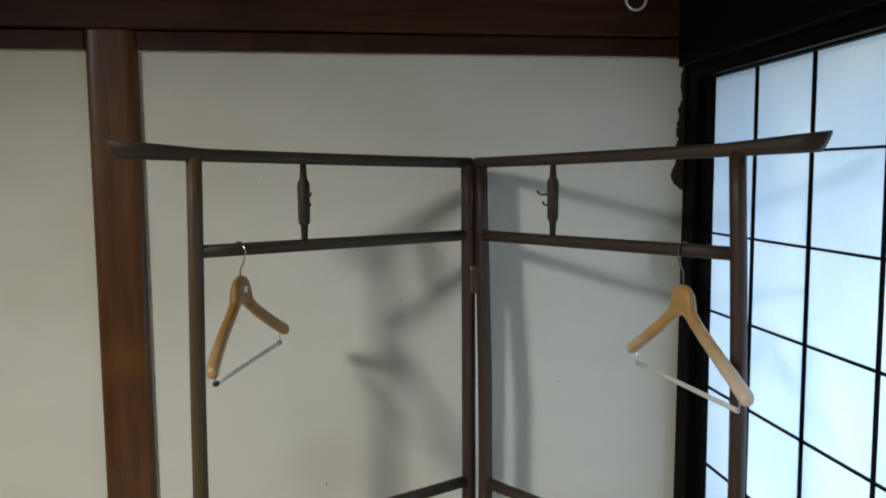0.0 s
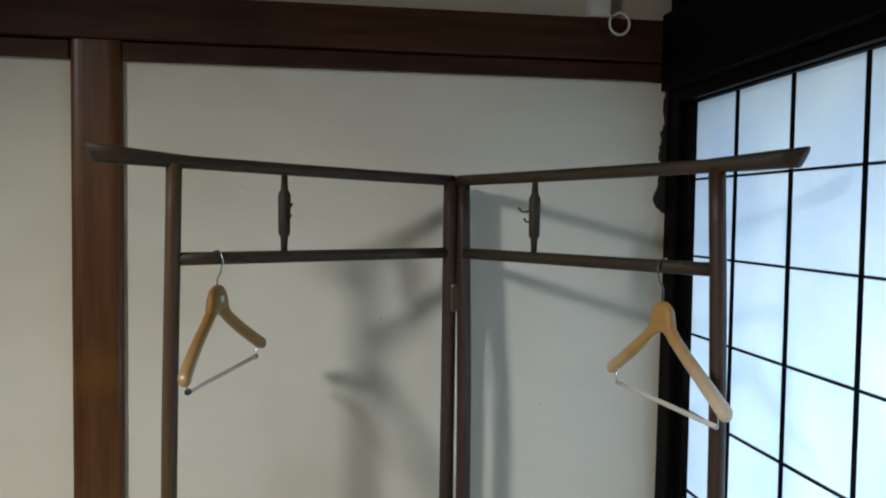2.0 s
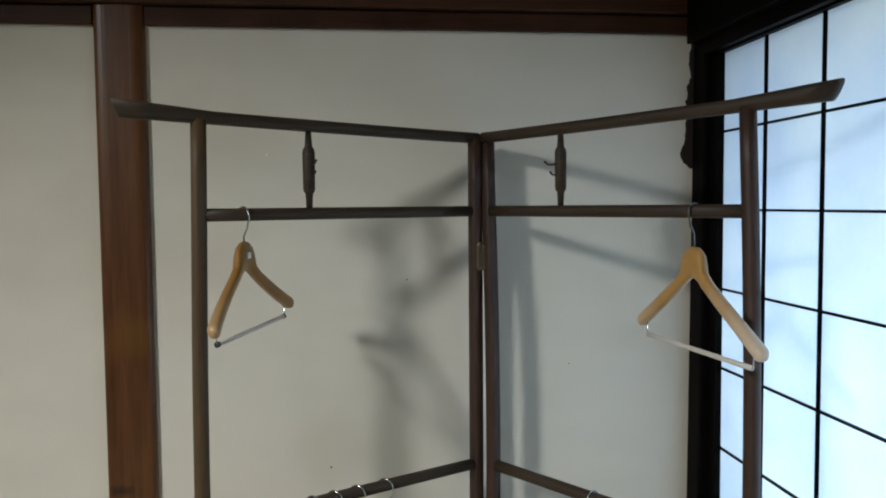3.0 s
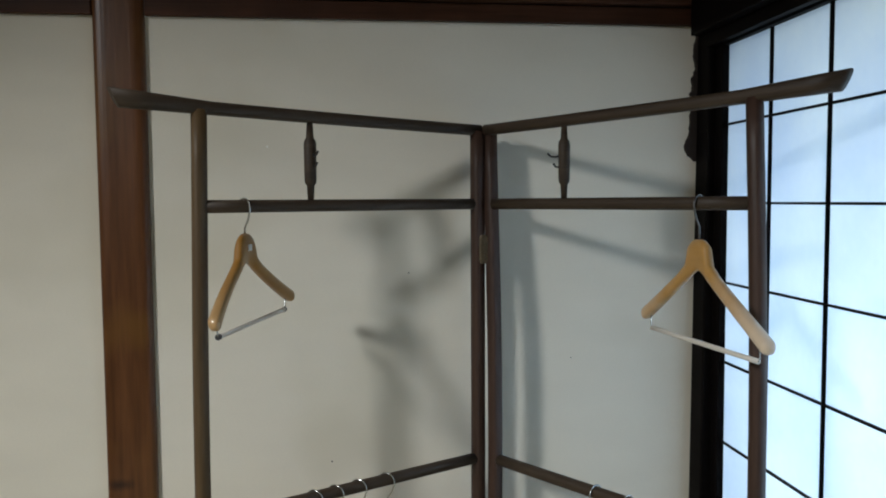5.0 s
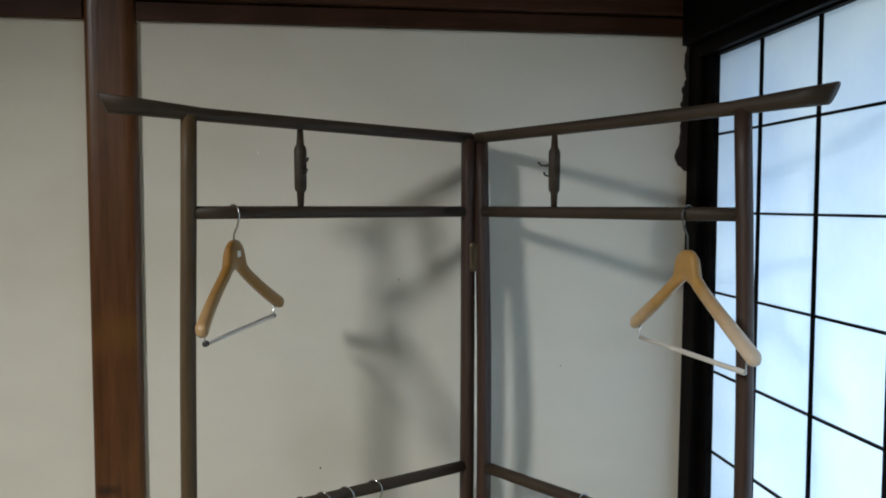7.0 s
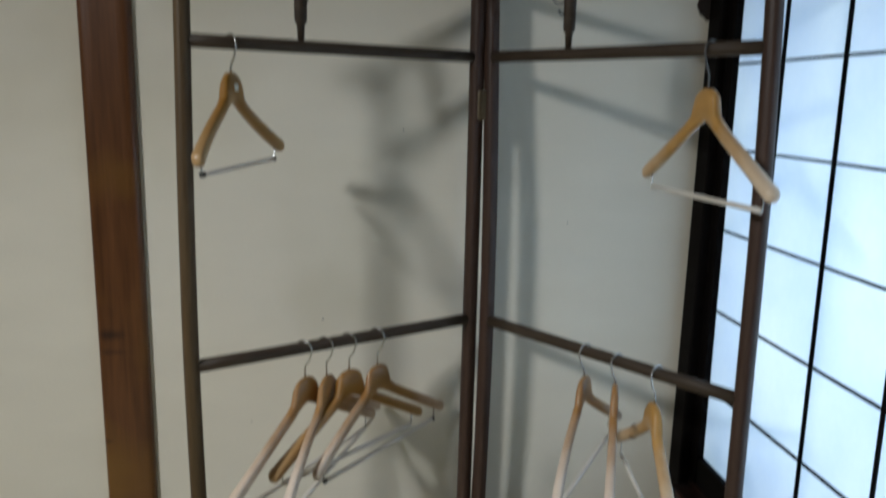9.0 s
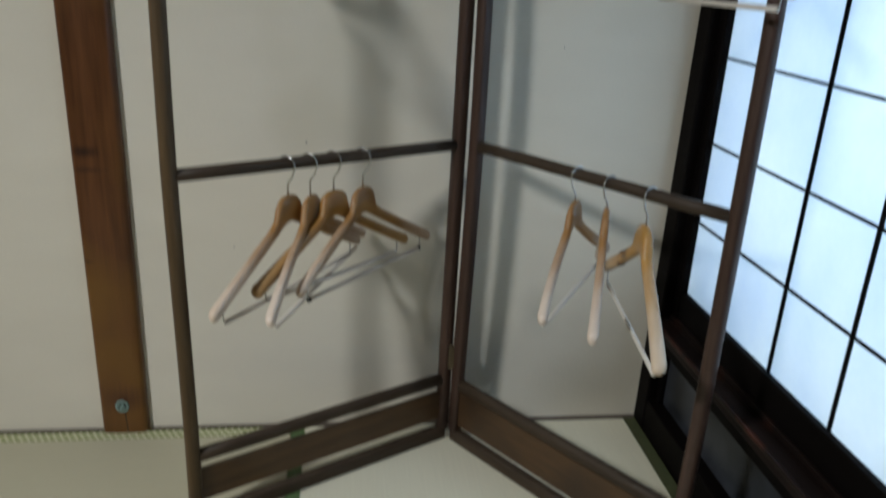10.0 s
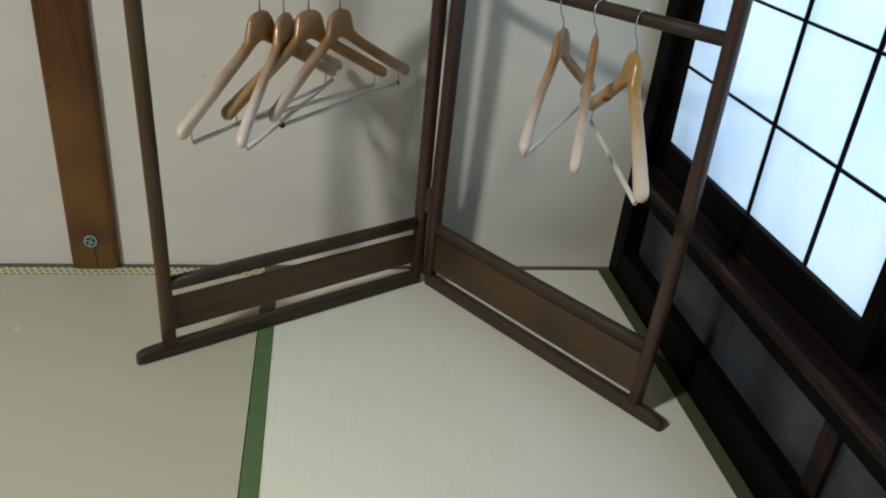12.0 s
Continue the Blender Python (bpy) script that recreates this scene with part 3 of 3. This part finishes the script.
rack = empty("folding_clothes_rack", "dark walnut folding clothes rack standing half open on the mats", "clothes rack")
rack_leaf(rack, *LEAF_WEST, "west")
rack_leaf(rack, *LEAF_EAST, "east")
for z in (1.289, 0.243):
    bm = bmesh.new()
    add_rings(bm, [oval(Vector((0.3238, 1.8728, z + k)), Vector((1, 0, 0)), Vector((0, 1, 0)), r, 0.006 * r / 0.011, 12, 3) for k, r in ((-0.034, 0.006), (-0.032, 0.0095), (-0.026, 0.0122), (0.026, 0.0122), (0.032, 0.0095), (0.034, 0.006))])
    hinge = part("hinge", bm, BRASS, rack, "dull metal hinge between the two leaves", smooth=False)


# ---------------------------------------------------------------- coat hangers
def hanger(leaf, u, z_rail, yaw, w, d, neck, bend, tilt, wood, bar_mat, label, sticker="", thick=1.0, bar=True, caps=False, twist=0, hook_metal=None):
    """A wooden coat hanger on a rail. u: metres from the leaf's outer post; yaw: its direction in plan; w: half its width;
    d: drop from the rail's top to the arms' ends; neck: drop to its head; bend: how far the arms curve to one side."""
    outer, inner = leaf
    along = (inner - outer).normalized()
    place = outer + along * u
    thing = empty("coat_hanger", label, "coat hanger", "wooden coat hangers on the rack")
    thing.matrix_world = pose(place.x, place.y, z_rail + RAIL_R + 0.0022, 0, 0, yaw) @ pose(0, 0, 0, 0, -tilt, 0)
    rings, n = [], 90
    zc0 = neck + 0.045
    for i in range(n + 1):
        s = -1 + 2 * i / n
        s = s * (1.5 - 0.5 * s * s)
        x = s * w
        a = math.sqrt(x * x + 0.016 ** 2) - 0.016
        zc = -zc0 - (d - zc0) * (a / (w - 0.016 + 0.0006)) ** 0.93
        half = 0.0130 - 0.0008 * abs(s)
        head = -neck - 0.036 + 0.036 * math.sqrt(max(0.0, 1 - (abs(x) / 0.035) ** 2.6)) if abs(x) < 0.035 else -9.0
        th = thick * (0.0080 + 0.0026 * abs(s) ** 2)
        end = max(0.0, (abs(s) - 0.945) / 0.055)
        k = math.sqrt(max(0.002, 1 - end * end))
        top, bot = max(zc + half * k, head) + 0.004 * math.exp(-((abs(x) - 0.039) / 0.012) ** 2), zc - half * k
        c = Vector((x, -bend * s * s, (top + bot) / 2))
        rings.append(oval(c, Vector((0, 1, 0)), Vector((0.30 * s, 0, 1)), th * k, (top - bot) / 2, 14, 2.6))
    part("body", add_rings(bmesh.new(), rings), wood, thing, smooth=True)
    # hook, turned square to the rail
    turn = Matrix.Rotation(math.atan2(along.x, -along.y) - radians(yaw - twist), 3, "Z")
    flip = -1 if along.x > 0 else 1
    r = 0.0195
    pts = [(r * math.cos(radians(a)), -r + r * math.sin(radians(a))) for a in range(196, -41, -12)]
    tail = [(0.0125, -0.042), (0.006, -0.050), (0.001, -0.057), (0.0, -neck - 0.012)]
    hook = tube([turn @ Vector((flip * a, 0, b)) for a, b in pts + tail], 0.00185, 8)
    part("hook", hook, hook_metal or CHROME, thing, "dull dark wire hook" if hook_metal else "chrome wire hook", smooth=True)
    if bar:
        q = 0.86
        zb, za = -d - 0.022, -d + 0.018
        for sgn in (-1, 1):
            yq = -bend * q * q
            pts = [(sgn * q * w, yq, za), (sgn * q * w, yq, zb + 0.006), (sgn * (q * w - 0.003), yq, zb), (sgn * (q * w - 0.012), yq, zb)]
            part("bar_wire", tube(pts, 0.0014, 6), CHROME, thing, "thin wire", smooth=True)
        y = -bend * q * q
        rod = part("trouser_bar", tube([(-q * w + 0.004, y, zb), (-q * w * 0.5, y, zb), (q * w * 0.5, y, zb), (q * w - 0.004, y, zb)], 0.0046, 12), bar_mat, thing, "slim round trouser bar", smooth=True)
        for sgn in (-1, 1) if caps else ():
            x = sgn * (q * w - 0.004)
            part("end_cap", tube([(x - sgn * 0.003, y, zb), (x + sgn * 0.003, y, zb)], 0.0056, 10), BLACKCAP, rod, "dark end cap")
    if sticker == "label":
        part("sticker", box((-0.006, -thick * 0.0085 - 0.0012, -neck - 0.034), (0.008, -thick * 0.0085 + 0.001, -neck - 0.022), 0.0004), STICKER, thing, "small white price sticker")
    if sticker == "tape":
        x = 0.52 * w
        a = math.sqrt(x * x + 0.016 ** 2) - 0.016
        z = -zc0 - (d - zc0) * (a / (w - 0.0154)) ** 0.93
        part("tape_band", add_rings(bmesh.new(), [oval(Vector((x + k, -bend * 0.27, z - 0.75 * k)), Vector((0, 1, 0)), Vector((0.16, 0, 1)), 0.0105, 0.0142, 14, 2.6) for k in (-0.008, 0.008)]), TAPE, thing, "brown band round one arm")
    return thing


W, E = LEAF_WEST, LEAF_EAST
LE = (E[1] - E[0]).length
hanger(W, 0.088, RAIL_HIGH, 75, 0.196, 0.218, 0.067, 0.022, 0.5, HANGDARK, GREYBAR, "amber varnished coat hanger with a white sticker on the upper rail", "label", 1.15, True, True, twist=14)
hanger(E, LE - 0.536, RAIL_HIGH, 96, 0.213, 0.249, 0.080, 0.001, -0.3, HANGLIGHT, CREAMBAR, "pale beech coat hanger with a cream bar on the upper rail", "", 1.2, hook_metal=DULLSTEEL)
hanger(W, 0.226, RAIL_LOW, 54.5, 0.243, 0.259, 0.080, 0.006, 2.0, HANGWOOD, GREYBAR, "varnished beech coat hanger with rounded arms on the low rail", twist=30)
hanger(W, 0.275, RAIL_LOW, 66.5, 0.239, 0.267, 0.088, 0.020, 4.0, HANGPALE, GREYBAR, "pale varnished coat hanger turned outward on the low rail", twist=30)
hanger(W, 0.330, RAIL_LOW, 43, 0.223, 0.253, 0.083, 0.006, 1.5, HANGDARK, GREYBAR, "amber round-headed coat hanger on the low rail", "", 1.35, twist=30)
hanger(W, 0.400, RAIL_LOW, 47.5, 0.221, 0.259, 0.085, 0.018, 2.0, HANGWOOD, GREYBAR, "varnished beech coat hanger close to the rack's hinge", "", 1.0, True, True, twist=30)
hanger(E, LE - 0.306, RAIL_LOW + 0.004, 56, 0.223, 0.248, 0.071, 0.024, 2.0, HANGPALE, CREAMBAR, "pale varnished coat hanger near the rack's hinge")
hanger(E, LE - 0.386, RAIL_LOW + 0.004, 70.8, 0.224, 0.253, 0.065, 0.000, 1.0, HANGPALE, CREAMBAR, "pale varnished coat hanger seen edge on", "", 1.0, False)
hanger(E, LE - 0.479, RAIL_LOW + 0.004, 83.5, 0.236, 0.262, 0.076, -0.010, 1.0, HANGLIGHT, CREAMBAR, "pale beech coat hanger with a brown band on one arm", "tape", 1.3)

# ---------------------------------------------------------------- small things
bolt = empty("bolt", "round greenish metal bolt head low in the pillar", "bolt")
X, Y, Z = Vector((1, 0, 0)), Vector((0, 1, 0)), Vector((0, 0, 1))
BX, BZ = -0.5075, 0.083
part("washer", add_rings(bmesh.new(), [oval(Vector((BX, y, BZ)), X, Z, r, r, 20) for y, r in ((1.9388, 0.0165), (1.9355, 0.0165), (1.9348, 0.0150))]), BOLT, bolt)
part("socket", add_rings(bmesh.new(), [oval(Vector((BX, y, BZ)), X, Z, r, r, 12) for y, r in ((1.9348, 0.0115), (1.9340, 0.0115), (1.9338, 0.0110))]), IRON, bolt, "dark recessed bolt head")
for turn in (20, 110):
    cross = box((-0.0095, -0.0012, -0.0022), (0.0095, 0.0008, 0.0022), 0.0006)
    bmesh.ops.transform(cross, matrix=pose(BX, 1.9334 - turn * 0.000002, BZ, 0, turn, 0), verts=cross.verts)
    part("cross_slot", cross, BOLT, bolt, "pale green raised cross")
tagged(mesh_object("nail", add_rings(bmesh.new(), [oval(Vector((-0.039, y, 0.769)), X, Z, r, r, 8) for y, r in ((1.9619, 0.002), (1.9595, 0.002), (1.959, 0.0012))]), IRON), "tiny dark nail head in the plaster wall", "nail")
tagged(mesh_object("nail", add_rings(bmesh.new(), [oval(Vector((-0.215, y, 0.507)), X, Z, r, r, 8) for y, r in ((1.9619, 0.0013), (1.9606, 0.0013), (1.9603, 0.0009))]), IRON), "small dark nail head low in the plaster wall", "nail")
for x, z, r in ((0.559, 1.0075, 0.0014), (0.153, 1.2285, 0.0016)):
    tagged(mesh_object("nail", add_rings(bmesh.new(), [oval(Vector((x, y, z)), X, Z, k, k, 8) for y, k in ((1.9619, r), (1.9606, r), (1.9603, 0.7 * r))]), IRON), "tiny dark nail head in the plaster wall", "nail")
tagged(mesh_object("plaster_chip", add_rings(bmesh.new(), [oval(Vector((-0.179, y, 1.5335)), X, Z, k, 1.3 * k, 9) for y, k in ((1.9619, 0.0022), (1.9609, 0.0018), (1.9606, 0.001))]), STICKER), "tiny white speck stuck to the plaster wall", "chip")
tagged(mesh_object("paper_scrap", add_rings(bmesh.new(), [oval(Vector((-0.609, 1.678, z)), X, Y, r, r * 1.3, 9) for z, r in ((0.0002, 0.0080), (0.0006, 0.0082), (0.0009, 0.006))]), LINT), "tiny pale scrap of paper lying on the mat", "scrap")
split = bmesh.new()
add_rings(split, [[Vector((-0.502 + 0.003 * k + o, 1.9386, 0.064 - 0.062 * k)) for o in (-0.0011, 0.0011)] + [Vector((-0.502 + 0.003 * k, 1.9392, 0.064 - 0.062 * k))] for k in (0.0, 0.35, 0.7, 1.0)])
part("split", split, IRON, bolt, "narrow dark split in the wood below the bolt")

box_thing = empty("cable_box", "small white plastic cable box standing on the wall beam", "cable box")
part("housing", box((0.658, 1.930, 1.9785), (0.714, 1.9615, 2.075), 0.004), WHITEPLASTIC, box_thing)
loop = [(0.708, 1.940, 1.984)] + [(0.733 + 0.0255 * math.cos(radians(a)), 1.9205, 1.963 + 0.027 * math.sin(radians(a))) for a in range(140, 466, 15)] + [(0.722, 1.932, 1.985)]
part("cord_loop", tube(loop, 0.0032, 8), WHITEPLASTIC, box_thing, "white cord hanging in a loop", smooth=True)
